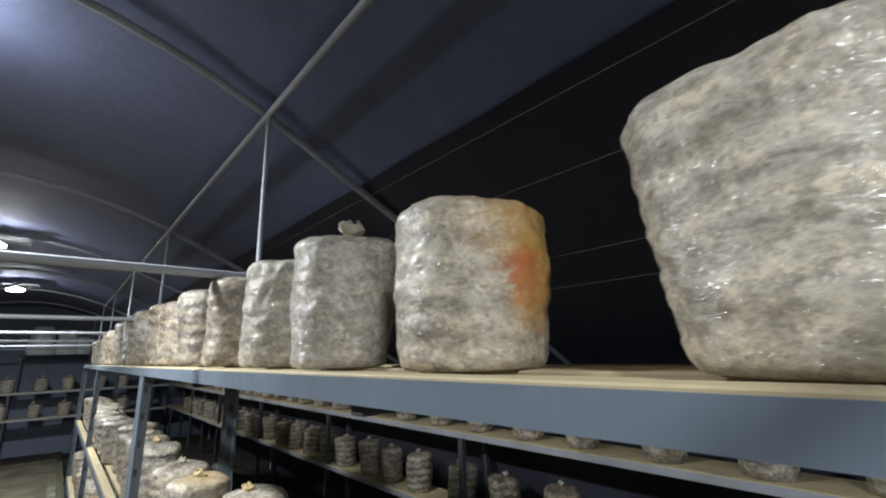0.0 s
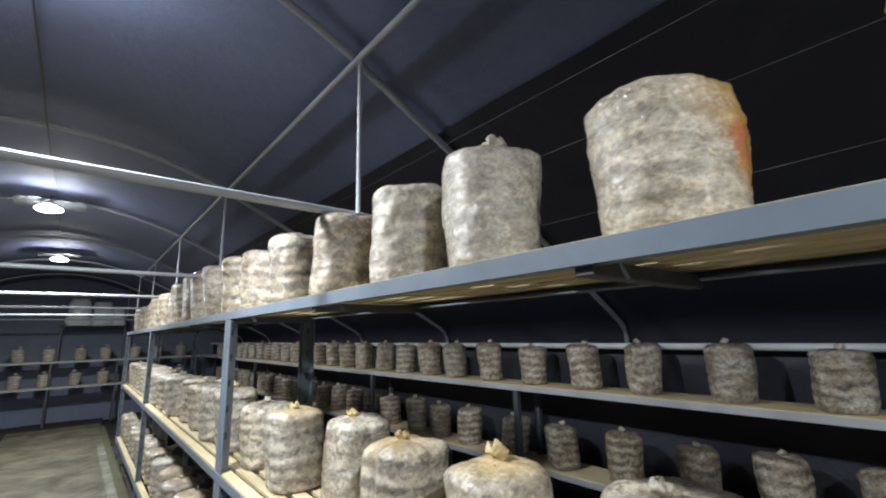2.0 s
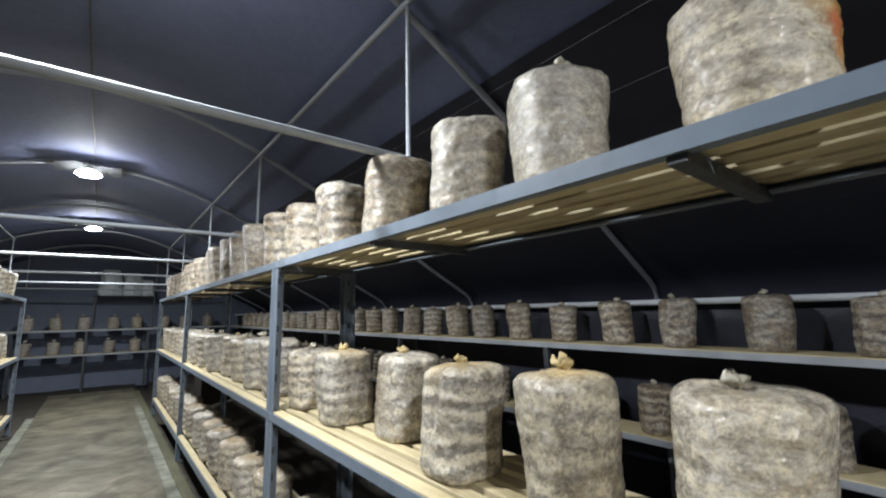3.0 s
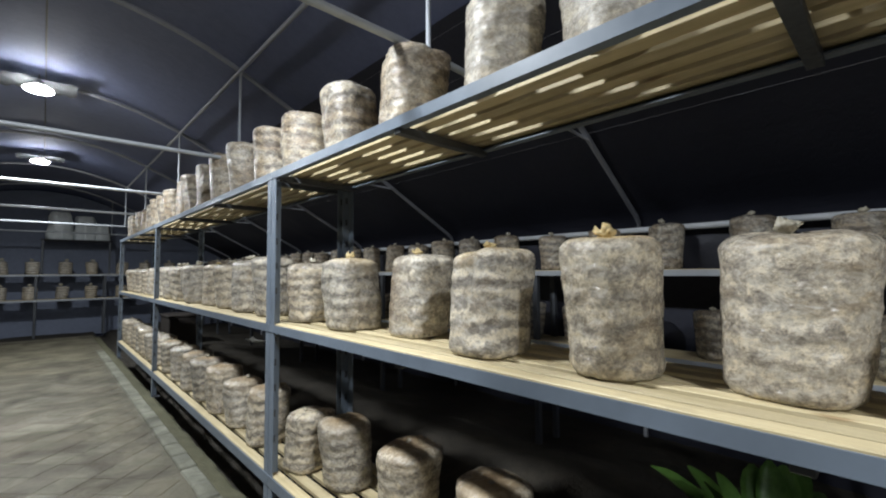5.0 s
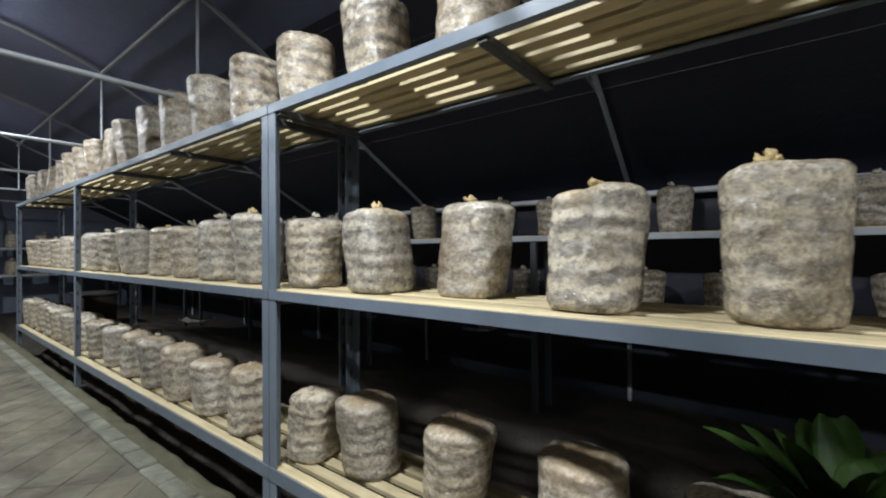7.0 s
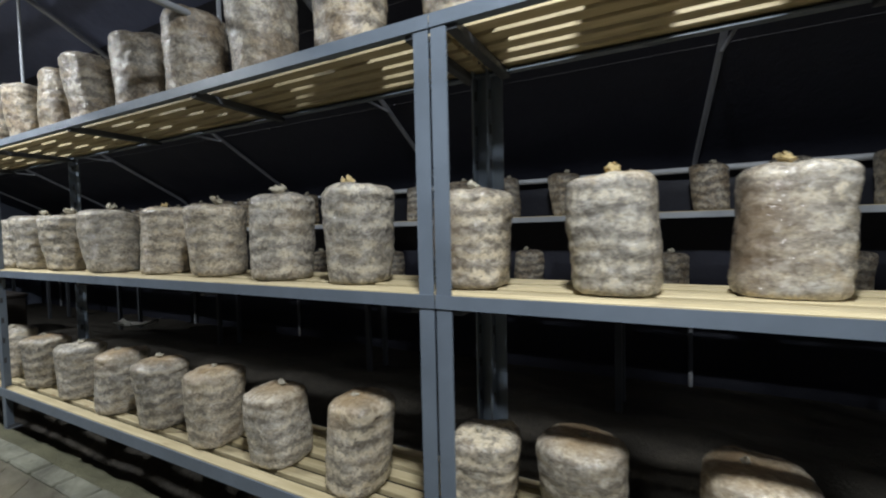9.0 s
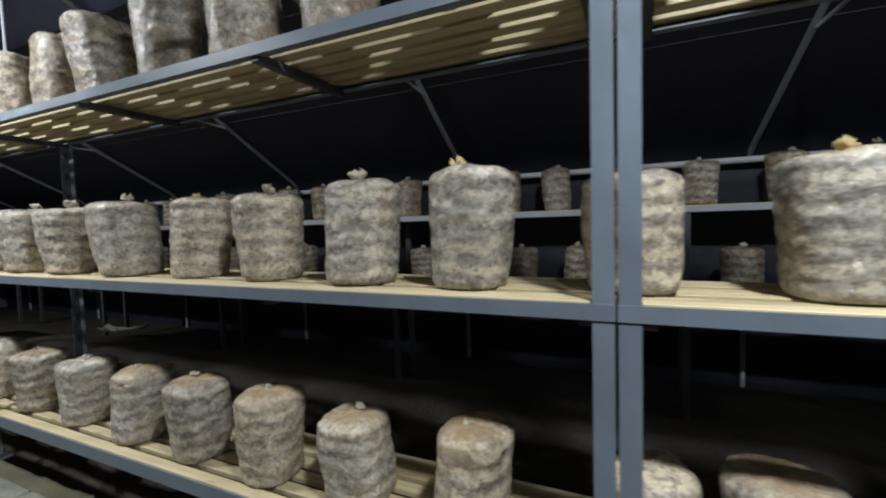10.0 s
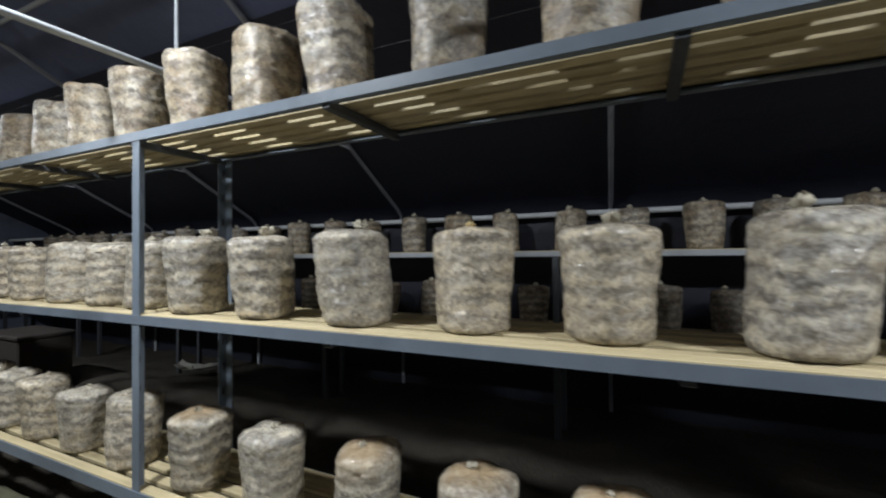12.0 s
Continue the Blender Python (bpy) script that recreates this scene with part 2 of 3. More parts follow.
END_SHEET = rough_surface("end_sheeting", [(0.3, (0.11, 0.13, 0.185)), (0.7, (0.18, 0.205, 0.275))], 1.2, 14, 0.3, 0.8, 0.02)
# near-black for the side lining and for shade drawn as a surface
LINING_SHADE = rough_surface("black_sheeting", [(0.3, (0.015, 0.016, 0.027)), (0.7, (0.025, 0.027, 0.042))], 2, 18, 0.25, 0.7, 0.02)
CARTON = rough_surface("dark_crate", [(0.3, (0.02, 0.016, 0.015)), (0.7, (0.045, 0.036, 0.03))], 4, 60, 0.3, 0.8)
stone_tone(STONE)
for ground_stuff in (JOINT, KERB):
    stained(ground_stuff, ground_stuff.node_tree.nodes["Principled BSDF"].inputs["Base Color"].links[0].from_socket)
VERGE = rough_surface("mossy_earth", [(0.3, (0.055, 0.052, 0.028)), (0.5, (0.095, 0.09, 0.05)), (0.7, (0.15, 0.14, 0.085))], 6, 70, 0.8, 0.9, 0.015)
LEAF = rough_surface("green_leaf", [(0.3, (0.055, 0.12, 0.025)), (0.7, (0.13, 0.26, 0.055))], 9, 60, 0.3, 0.45, 0.003)
PAPER = rough_surface("pale_paper", [(0.3, (0.60, 0.59, 0.53)), (0.7, (0.80, 0.78, 0.72))], 9, 60, 0.3, 0.8)


def plain(name, colour, rough, emit=0.0):
    m, nt, p = mat(name)
    p.inputs["Base Color"].default_value = (*colour, 1)
    p.inputs["Roughness"].default_value = rough
    if emit:
        p.inputs["Emission Color"].default_value = (*colour, 1)
        p.inputs["Emission Strength"].default_value = emit
    return m


LAMP_GLOW = plain("lamp_diffuser", (0.95, 0.98, 1.0), 0.4, 60.0)
LAMP_BODY = plain("lamp_housing", (0.70, 0.70, 0.70), 0.4)
CABLE = plain("cable_rubber", (0.06, 0.06, 0.065), 0.5)

# ---- mesh helpers ----
def part(name, bm, material, parent=None, label="", smooth=False):
    me = bpy.data.meshes.new(name)
    bm.to_mesh(me)
    bm.free()
    me.materials.append(material)
    if smooth:
        me.shade_smooth()
    ob = new(name, me)
    if parent is not None:
        ob.parent = parent
    if label:
        ob["label"] = label
    return ob


def again(ob, location, rotation=(0, 0, 0), scale=(1, 1, 1), parent=None):
    """One more piece on the same mesh."""
    o = new(ob.name.split(".")[0], ob.data)
    o.location, o.rotation_euler, o.scale = location, rotation, scale
    o.parent = parent
    return o


def box(bm, lo, hi, bevel=0.0):
    ret = bmesh.ops.create_cube(bm, size=1.0)
    c = [(a + b) / 2 for a, b in zip(lo, hi)]
    s = [b - a for a, b in zip(lo, hi)]
    for v in ret["verts"]:
        v.co = Vector((v.co.x * s[0] + c[0], v.co.y * s[1] + c[1], v.co.z * s[2] + c[2]))
    if bevel:
        es = list({e for v in ret["verts"] for e in v.link_edges})
        bmesh.ops.bevel(bm, geom=es, offset=bevel, segments=1, affect="EDGES")
    return bm


def boxed(lo, hi, bevel=0.0):
    return box(bmesh.new(), lo, hi, bevel)


def tube(bm, points, radius, sides=10, closed_ends=True):
    """A round pipe along a line of points."""
    rings = []
    pts = [Vector(p) for p in points]
    for i, p in enumerate(pts):
        d = (pts[min(i + 1, len(pts) - 1)] - pts[max(i - 1, 0)]).normalized()
        up = Vector((0, 0, 1)) if abs(d.z) < 0.9 else Vector((0, 1, 0))
        u = d.cross(up).normalized()
        w = u.cross(d)
        rings.append([bm.verts.new(p + radius * (math.cos(a) * u + math.sin(a) * w)) for a in [2 * math.pi * k / sides for k in range(sides)]])
    for a, b in zip(rings, rings[1:]):
        for k in range(sides):
            bm.faces.new((a[k], a[(k + 1) % sides], b[(k + 1) % sides], b[k]))
    if closed_ends:
        bm.faces.new(rings[0])
        bm.faces.new(rings[-1][::-1])
    return bm


def thing(name, label, category, group="", location=(0, 0, 0)):
    ob = new(name)
    ob.empty_display_size = 0.05
    ob.location = location
    return tagged(ob, label, category, group)


# ---- the tunnel: ribs, ties, sheeting ----
RIB_Y = [-3.0, -1.05, 0.90, 2.84, 4.89, 6.77, 8.72, 10.67, 12.62]
MID_X = -0.52
Y0, Y1 = -4.4, 13.7


def rib_z(x):
    """Height of the arch over x: a shallow crown, then a steepening side."""
    d = abs(x - MID_X)
    if d < 1.0:
        return 2.88 - 0.205 * d * d
    if d < 2.42:
        return 2.675 - 0.46 * (d - 1.0)
    return 2.022 - 0.50 * (d - 2.42)


def rib_points(n=30, out=0.0):
    """The arch from foot to foot, as points of x and z: two straight slopes and upright legs."""
    half = [(3.26 * i / (n // 2), rib_z(MID_X + 3.26 * i / (n // 2))) for i in range(n // 2 + 1)]
    half += [(3.33, 1.555), (3.375, 1.49), (3.395, 1.38), (3.40, 1.1), (3.40, 0.7), (3.40, 0.3), (3.40, -0.1)]
    line = [(-d, z) for d, z in half[:0:-1]] + half
    pts = []
    for k, (d, z) in enumerate(line):
        a, b = line[max(k - 1, 0)], line[min(k + 1, len(line) - 1)]
        tx, tz = b[0] - a[0], b[1] - a[1]
        size = math.hypot(tx, tz)
        pts.append((MID_X + d - out * tz / size, z + out * tx / size))
    return pts


def build_roof():
    bm = bmesh.new()
    ys = [Y0 + (Y1 - Y0) * j / 66 for j in range(67)]
    prof = rib_points(40, 0.048)
    grid = []
    for y in ys:
        row = []
        for x, z in prof:
            n = noise.noise(Vector((x * 1.3, y * 1.1, z))) * 0.004
            sag = 0.004 * math.sin(math.pi * ((y + 1.0) / 1.955 % 1.0))
            row.append(bm.verts.new((x, y, z - sag * (z > 0.3) + n)))
        grid.append(row)
    for a, b in zip(grid, grid[1:]):
        for k in range(len(prof) - 1):
            bm.faces.new((a[k], a[k + 1], b[k + 1], b[k]))
    ob = part("ceiling", bm, ROOF, None, "", True)
    mod = ob.modifiers.new("thickness", "SOLIDIFY")
    mod.thickness, mod.offset = 0.012, 1.0
    tagged(ob, "dark plastic sheeting stretched over the tunnel arches", "ceiling", kind="structure")


build_roof()


def build_lining(side, name):
    """Black lining inside the ribs, ground to shoulder; its roof part imitates fading light."""
    bm = bmesh.new()
    ys = [Y0 + 0.06 + (Y1 - Y0 - 0.12) * j / 120 for j in range(121)]
    prof = [(x, z) for x, z in rib_points(40, 0.028) if (x - MID_X) * side > 1.47]
    rows = []
    for y in ys:
        rows.append([bm.verts.new((x + 0.004 * side * noise.noise(Vector((x * 3, y * 2, z * 3))), y, z + 0.004 * noise.noise(Vector((x * 4, y * 3, z * 2 + 7))))) for x, z in prof])
    for a, b in zip(rows, rows[1:]):
        for k in range(len(prof) - 1):
            bm.faces.new((a[k], a[k + 1], b[k + 1], b[k]))
    ob = part(name, bm, LINING_SHADE, None, "", True)
    tagged(ob, "black plastic lining on the tunnel side, its roof part standing in for shade", "wall", kind="structure")


build_lining(1, "wall_right")
build_lining(-1, "wall_left")

for y in RIB_Y:
    t = thing("tunnel_arch", "galvanised pipe arch with a straight tie bar", "tunnel frame", "arches of the tunnel", (0, y, 0))
    part("arch_pipe", tube(bmesh.new(), [(x, 0.15 * (2.7 - max(z, 1.4)), z) for x, z in rib_points(40)], 0.017, 10), ARCH, t, "", True)
    x_end = MID_X + 2.39
    part("tie_bar", tube(bmesh.new(), [(2 * MID_X - x_end, 0.085, 1.99), (MID_X, -0.03, 1.99), (0.49, -0.03, 1.99), (1.50, 0.055, 1.99)], 0.0145, 10), PIPE, t, "", True)
    # end of the tie bar drawn thinner and duller to imitate its shadow
    part("tie_end", tube(bmesh.new(), [(1.49, 0.054, 1.99), (x_end + 0.05, 0.098, 1.99)], 0.009, 8), ARCH, t, "", True)
    for sx in (0.49, 2 * MID_X - 0.49):
        part("hanging_rod", tube(bmesh.new(), [(sx, -0.055, 1.99), (sx, -0.055, rib_z(sx) - 0.02)], 0.009, 8), PIPE, t, "", True)

for sx in (0.49, 2 * MID_X - 0.49):
    ob = part("purlin", tube(bmesh.new(), [(sx, Y0 + 0.1, rib_z(sx) - 0.032), (sx, 5, rib_z(sx) - 0.032), (sx, 10.75, rib_z(sx) - 0.032)], 0.014, 8), PIPE, None, "", True)
    tagged(ob, "long galvanised pipe running under the arches", "purlin", "purlins", "structure")
for sx in (0.97, 1.22, 1.63, 1.86):
    ob = part("roof_wire", tube(bmesh.new(), [(sx, Y0 + 0.1, rib_z(sx) - 0.03), (sx, 4, rib_z(sx) - 0.035), (sx, Y1 - 0.2, rib_z(sx) - 0.03)], 0.0008, 6), WIRE, None, "", True)
    tagged(ob, "thin steel wire strung along the dark roof", "wire", "roof wires", "structure")
ob = part("wall_rail", tube(bmesh.new(), [(2.295, Y0 + 0.1, 1.442), (2.295, 5, 1.442), (2.295, Y1 - 0.3, 1.442)], 0.019, 10), RAIL, None, "", True)
tagged(ob, "horizontal galvanised pipe along the side of the tunnel", "rail", "", "structure")

# ---- ground, path, end walls ----
def smooth01(u):
    u = min(1.0, max(0.0, u))
    return u * u * (3 - 2 * u)


def build_ground():
    bm = bmesh.new()
    xs = [-4.2 + 0.15 * i for i in range(30)] + [0.25 + 0.02 * i for i in range(20)] + [0.65 + 0.05 * i for i in range(56)]
    nx, ny = len(xs) - 1, 260
    grid = []
    for j in range(ny + 1):
        y = Y0 + (Y1 - Y0) * j / ny
        row = []
        for i in range(nx + 1):
            x = xs[i]
            z = -0.05 + 0.025 * noise.noise(Vector((x * 3, y * 3, 0))) + 0.012 * noise.noise(Vector((x * 11, y * 11, 4)))
            if 0.30 < x < 0.62:
                z -= 0.10 * smooth01((x - 0.315 - 0.035 * noise.noise(Vector((y * 7, x * 5, 2)))) / 0.05) * smooth01((0.62 - x) / 0.15)
            if x > 2.2:
                z -= 0.03 * smooth01((x - 2.2) / 0.5)
            if 0.9 < x < 2.2:
                z += 0.10 * math.sin((x - 0.9) / 1.3 * math.pi) * (1 + 0.6 * noise.noise(Vector((x, y * 1.5, 9))))
            row.append(bm.verts.new((x, y, z)))
        grid.append(row)
    for a, b in zip(grid, grid[1:]):
        for k in range(nx):
            bm.faces.new((a[k], a[k + 1], b[k + 1], b[k]))
    tagged(part("ground", bm, SOIL, None, "", True), "bare dark soil under and behind the racks", "ground", kind="structure")


build_ground()
for y, nm in ((Y1, "wall_end"), (Y0, "wall_back")):
    bm = bmesh.new()
    prof = rib_points(40, 0.03)
    lo = [bm.verts.new((x, y - 0.05, z)) for x, z in prof]
    hi = [bm.verts.new((x, y + 0.05, z)) for x, z in prof]
    bm.faces.new(lo)
    bm.faces.new(hi[::-1])
    for k in range(len(prof) - 1):
        bm.faces.new((lo[k + 1], lo[k], hi[k], hi[k + 1]))
    bm.faces.new((lo[0], lo[-1], hi[-1], hi[0]))
    bmesh.ops.recalc_face_normals(bm, faces=bm.faces)
    tagged(part(nm, bm, END_SHEET), "blue-grey sheeting closing the end of the tunnel", "wall", kind="structure")

# added black backdrop below the rail, in place of the darkness behind the side shelf
bm = bmesh.new()
rows = []
for j in range(161):
    y = Y0 + 0.2 + (Y1 - Y0 - 0.4) * j / 160
    rows.append([bm.verts.new((2.355 + 0.09 * k / 6 + 0.006 * math.sin(y * 9 + k) + 0.012 * noise.noise(Vector((y * 2, k, 0))), y, 1.45 - 0.135 * k)) for k in range(7)])
for a, b in zip(rows, rows[1:]):
    for k in range(6):
        bm.faces.new((a[k], b[k], b[k + 1], a[k + 1]))
ob = part("wall_sheet", bm, LINING_SHADE, None, "", True)
ob.modifiers.new("thickness", "SOLIDIFY").thickness = 0.004
tagged(ob, "added black backdrop standing in for the darkness behind the side shelf", "sheet", kind="structure")

# ---- paved path ----
PATH_X0, PATH_X1 = -1.02, 0.13
base = part("path", boxed((PATH_X0 - 0.02, Y0 + 0.1, -0.12), (PATH_X1 + 0.11, 12.5, -0.003)), JOINT)
tagged(base, "grey-brown diamond-laid stone paving with worn joints", "path", kind="structure")
KERB_MESH = None
for k in range(60):
    y = Y0 + 0.3 + 0.24 * k
    for x in (PATH_X1 + 0.05, PATH_X0 - 0.05):
        if KERB_MESH is None:
            ob = part("kerb_stone", boxed((-0.047, -0.114, -0.10), (0.047, 0.114, 0.012), 0.008), KERB, base)
            ob.location = (x, y, 0)
            KERB_MESH = ob
        else:
            again(KERB_MESH, (x, y, random.uniform(-0.004, 0.004)), (0, 0, random.uniform(-0.02, 0.02)), parent=base)


def build_verge():
    """A strip of mossy earth beside the kerb, with a ragged lip over the hollow under the rack."""
    bm = bmesh.new()
    rows = []
    for j in range(361):
        y = Y0 + 0.3 + 0.045 * j
        if y > 12.4:
            break
        edge = 0.318 + 0.016 * noise.noise(Vector((y * 5, 0, 3))) + 0.010 * noise.noise(Vector((y * 17, 4, 1)))
        row = []
        for k in range(8):
            u = k / 6
            x = 0.222 + (edge - 0.222) * min(u, 1.0)
            z = 0.002 + 0.010 * noise.noise(Vector((x * 22, y * 12, 6))) - 0.012 * u * u
            row.append(bm.verts.new((x + 0.006 * (k == 7), y, z if k < 7 else -0.115)))
        rows.append(row)
    for a, b in zip(rows, rows[1:]):
        for k in range(7):
            bm.faces.new((a[k], a[k + 1], b[k + 1], b[k]))
    ob = part("verge", bm, VERGE, None, "", True)
    tagged(ob, "strip of mossy brown earth between kerb and rack", "earth", kind="structure")


build_verge()

# ---- racks ----
TIERS = (0.235, 0.937, 1.676)
DEPTH = 0.43


def angle_bar(length, size, thick=0.005):
    """An L-section bar along y: upright face at x = 0, flange below inward."""
    bm = bmesh.new()
    box(bm, (0, 0, -size), (thick, length, 0))
    box(bm, (thick, 0, -size), (0.03, length, -size + thick))
    return bm


def build_rack(name, label, posts, bars, start, end, flip=1, x=0.30, slots=True):
    t = thing(name, label, "shelf rack", "long shelf racks", (x, 0, 0))
    w = 0.045
    for y in posts:
        for back in (0, 1):
            bm = bmesh.new()
            px = back * (DEPTH - w)
            top = TIERS[-1] - 0.006
            face = px + w - 0.005 if back else px
            box(bm, (face, y - w / 2, 0.0), (face + 0.005, y + w / 2, top))
            side = y + w / 2 - 0.005
            box(bm, (px + (0 if back else 0.005), side, 0.0), (px + w - (0.005 if back else 0), side + 0.005, top))
            if flip < 0:
                bmesh.ops.scale(bm, vec=(-1, 1, 1), verts=bm.verts)
                bmesh.ops.reverse_faces(bm, faces=bm.faces)
            p = part("post", bm, RACK_PAINT, t)
            bm = boxed((-0.045, -0.04, 0), (0.045, 0.04, 0.006))
            foot = part("foot_plate", bm, RACK_DARK, p)
            foot.location = (flip * (px + w / 2), y, -0.012)
            if slots:
                # solid dark blocks stand in for the shade inside the slots
                proto = None
                for tier in (0, 1):
                    for k in range(5):
                        z = TIERS[tier] + 0.16 + 0.12 * k
                        slot_block = boxed((-0.006, -0.0015, -0.016), (0.006, 0.0015, 0.016)) if proto is None else None
                        if proto is None:
                            proto = part("slot", slot_block, RACK_DARK, p)
                            proto.location = (flip * (px + w / 2), y - w / 2 + 0.0405, z)
                            proto.location.y = side - 0.0015
                        else:
                            again(proto, (flip * (px + w / 2), side - 0.0015, z), parent=p)
    for i, z in enumerate(TIERS):
        h = 0.036 if i else 0.052
        for back in (0, 1):
            bm = angle_bar(end - start, h)
            if bool(back) != (flip < 0):
                bmesh.ops.scale(bm, vec=(-1, 1, 1), verts=bm.verts)
                bmesh.ops.reverse_faces(bm, faces=bm.faces)
            b = part("beam", bm, RACK_PAINT, t)
            b.location = (flip * (DEPTH - 0.001 if back else -0.003), start, z)
        for y in bars:
            bm = boxed((flip * 0.006 if flip > 0 else -DEPTH + 0.006, -0.016, -0.052), (DEPTH - 0.006 if flip > 0 else -0.006, 0.016, -0.0255), 0.002)
            part("crossbar", bm, RACK_DARK, t).location = (0, y, z)
        n, gap = 6, 0.026
        width = (DEPTH - 0.012 - gap * (n - 1)) / n
        for k in range(n):
            sx = flip * (0.006 + width / 2 + k * (width + gap) + 0.003 * math.sin(k * 5 + i))
            slat = part("slat", boxed((-width / 2, start + 0.004, -0.017), (width / 2, end - 0.004, 0.002 + 0.002 * math.sin(3 * k + i)), 0.002), PINE, t)
            slat.location = (sx, 0, z)
    return t


RACK_LABEL = "grey-painted steel shelf rack with three slatted pine shelves full of bags"
build_rack("shelf_rack", RACK_LABEL, (0.77, 3.7105), (0.80, 1.76, 2.73, 3.675), 0.75, 3.735)
build_rack("shelf_rack", RACK_LABEL, (3.7635, 6.68, 9.30), (3.80, 4.745, 5.71, 6.71, 7.65, 8.5, 9.27), 3.739, 9.33)
build_rack("shelf_rack", RACK_LABEL, (6.25, 9.22), (6.28, 7.25, 8.2, 9.19), 6.22, 9.25, -1, -1.17)

# ---- bags ----
def bag_mesh(seed, r=0.118, h=0.30, rings=34, segs=44):
    """A slumped, strapped bag: rounded foot, banded sides, gathered shoulder."""
    rnd = random.Random(seed)
    o = Vector((rnd.uniform(0, 50), rnd.uniform(0, 50), rnd.uniform(0, 50)))
    lean = (rnd.uniform(-0.026, 0.026), rnd.uniform(-0.026, 0.026))
    bulge, square, taper = rnd.uniform(-0.02, 0.05), rnd.uniform(0.15, 0.38), rnd.uniform(0.0, 0.16)
    shoulder = rnd.uniform(0.36, 0.62)
    bm = bmesh.new()
    rows = []
    for i in range(rings + 1):
        u = i / rings
        if u < 0.10:
            k = u / 0.10
            prof, z = 0.86 + 0.14 * math.sin(k * math.pi / 2) - 0.5 * taper, 0.10 * h * (1 - math.cos(k * math.pi / 2))
        elif u < 0.74:
            k = (u - 0.10) / 0.64
            prof, z = 1.0 + bulge * math.sin(k * math.pi) + taper * (k - 0.5), h * (0.10 + 0.79 * k)
        else:
            k = (u - 0.74) / 0.26
            a = k * math.pi / 2
            prof, z = (1.0 + taper * 0.5) * (0.10 + 0.90 * math.cos(a) ** shoulder if k < 1 else 0.10), h * (0.89 + 0.11 * math.sin(a))
        strap = 0.006 * math.sin(z * 118 + 4 * noise.noise(o + Vector((0, 0, z * 12)))) * (0.10 * h < z < 0.90 * h)
        row = []
        for j in range(segs):
            th = 2 * math.pi * j / segs
            sq = 1 + square * (abs(math.cos(th)) ** 4 + abs(math.sin(th)) ** 4 - 0.6) * -0.6
            d = Vector((math.cos(th), math.sin(th), 0))
            n1 = noise.noise(o + Vector((d.x * 1.3, d.y * 1.3, z * 9)))
            n2 = noise.noise(o + Vector((d.x * 4, d.y * 4, z * 42)))
            n3 = noise.noise(o + Vector((d.x * 9, d.y * 9, z * 30)))
            # sharp little creases of the film, running round the bag
            w = o + Vector((d.x * 3.5, d.y * 3.5, z * 85 + 3 * n1))
            crease = 1 - abs(noise.noise(w)) * 2.4
            pleat = math.sin(th * 17 + 5 * n1 + o.x) * max(0.0, abs(u - 0.42) - 0.26) * 0.10
            rr = r * prof * sq * (1 + 0.065 * n1 + 0.028 * n2 + 0.014 * n3 + 0.009 * crease + pleat + strap * (0.6 + n1))
            row.append(bm.verts.new((rr * d.x + lean[0] * z / h, rr * d.y + lean[1] * z / h, z + 0.010 * n1 * (u > 0.7))))
        rows.append(row)
    for a, b in zip(rows, rows[1:]):
        for k in range(segs):
            bm.faces.new((a[k], a[(k + 1) % segs], b[(k + 1) % segs], b[k]))
    bm.faces.new(rows[0][::-1])
    bm.faces.new(rows[-1])
    return bm


def knot_mesh(seed, size=1.0):
    """A twisted neck of film that opens in a crumpled fan."""
    rnd = random.Random(seed)
    bm = bmesh.new()
    rows = []
    segs, rings = 26, 12
    tilt = rnd.uniform(0.0, 0.5)
    side = rnd.uniform(0, 6.28)
    for i in range(rings + 1):
        u = i / rings
        rad = 0.024 - 0.056 * u if u < 0.25 else 0.010 + 0.025 * math.sin((u - 0.25) / 0.75 * 3.0)
        z = 0.054 * u * size
        row = []
        for j in range(segs):
            th = 2 * math.pi * j / segs + u * 1.2
            fold = noise.noise(Vector((math.cos(th) * 2.0 + seed * 7, math.sin(th) * 2.0, u * 3.5)))
            ruf = 1 + u * (0.65 * fold + 0.22 * math.sin(th * 5 + seed + 4 * u) + 0.20 * rnd.uniform(-1, 1))
            x, y = rad * size * ruf * math.cos(th) * 0.92, rad * size * ruf * math.sin(th) * 0.74
            off = tilt * u * u * 0.06
            row.append(bm.verts.new((x + off * math.cos(side), y + off * math.sin(side), z * (1 + u * (0.12 * math.sin(2 * th + seed) + 0.16 * fold + 0.10 * rnd.uniform(-1, 1))))))
        rows.append(row)
    for a, b in zip(rows, rows[1:]):
        for k in range(segs):
            bm.faces.new((a[k], a[(k + 1) % segs], b[(k + 1) % segs], b[k]))
    return bm


LABELS = {"": "film-wrapped mushroom substrate bag, grey-beige with pale bands", "orange": "film-wrapped substrate bag with an orange and red stain",
          "brown": "film-wrapped substrate bag with a dark brown side", "red": "film-wrapped substrate bag with a red spot on top",
          "tan": "film-wrapped substrate bag with a tan top, dark brown towards the back", "amber": "film-wrapped substrate bag with a yellowed top", "pale": "film-wrapped substrate bag under milky creased film", "dark": "film-wrapped substrate bag with dark brown patches"}
BODY, KNOT = {}, {}


def mesh_of(store, key, make, material):
    if key not in store:
        me = bpy.data.meshes.new(key[0])
        bm = make()
        bm.to_mesh(me)
        bm.free()
        me.materials.append(material)
        me.shade_smooth()
        store[key] = me
    return store[key]


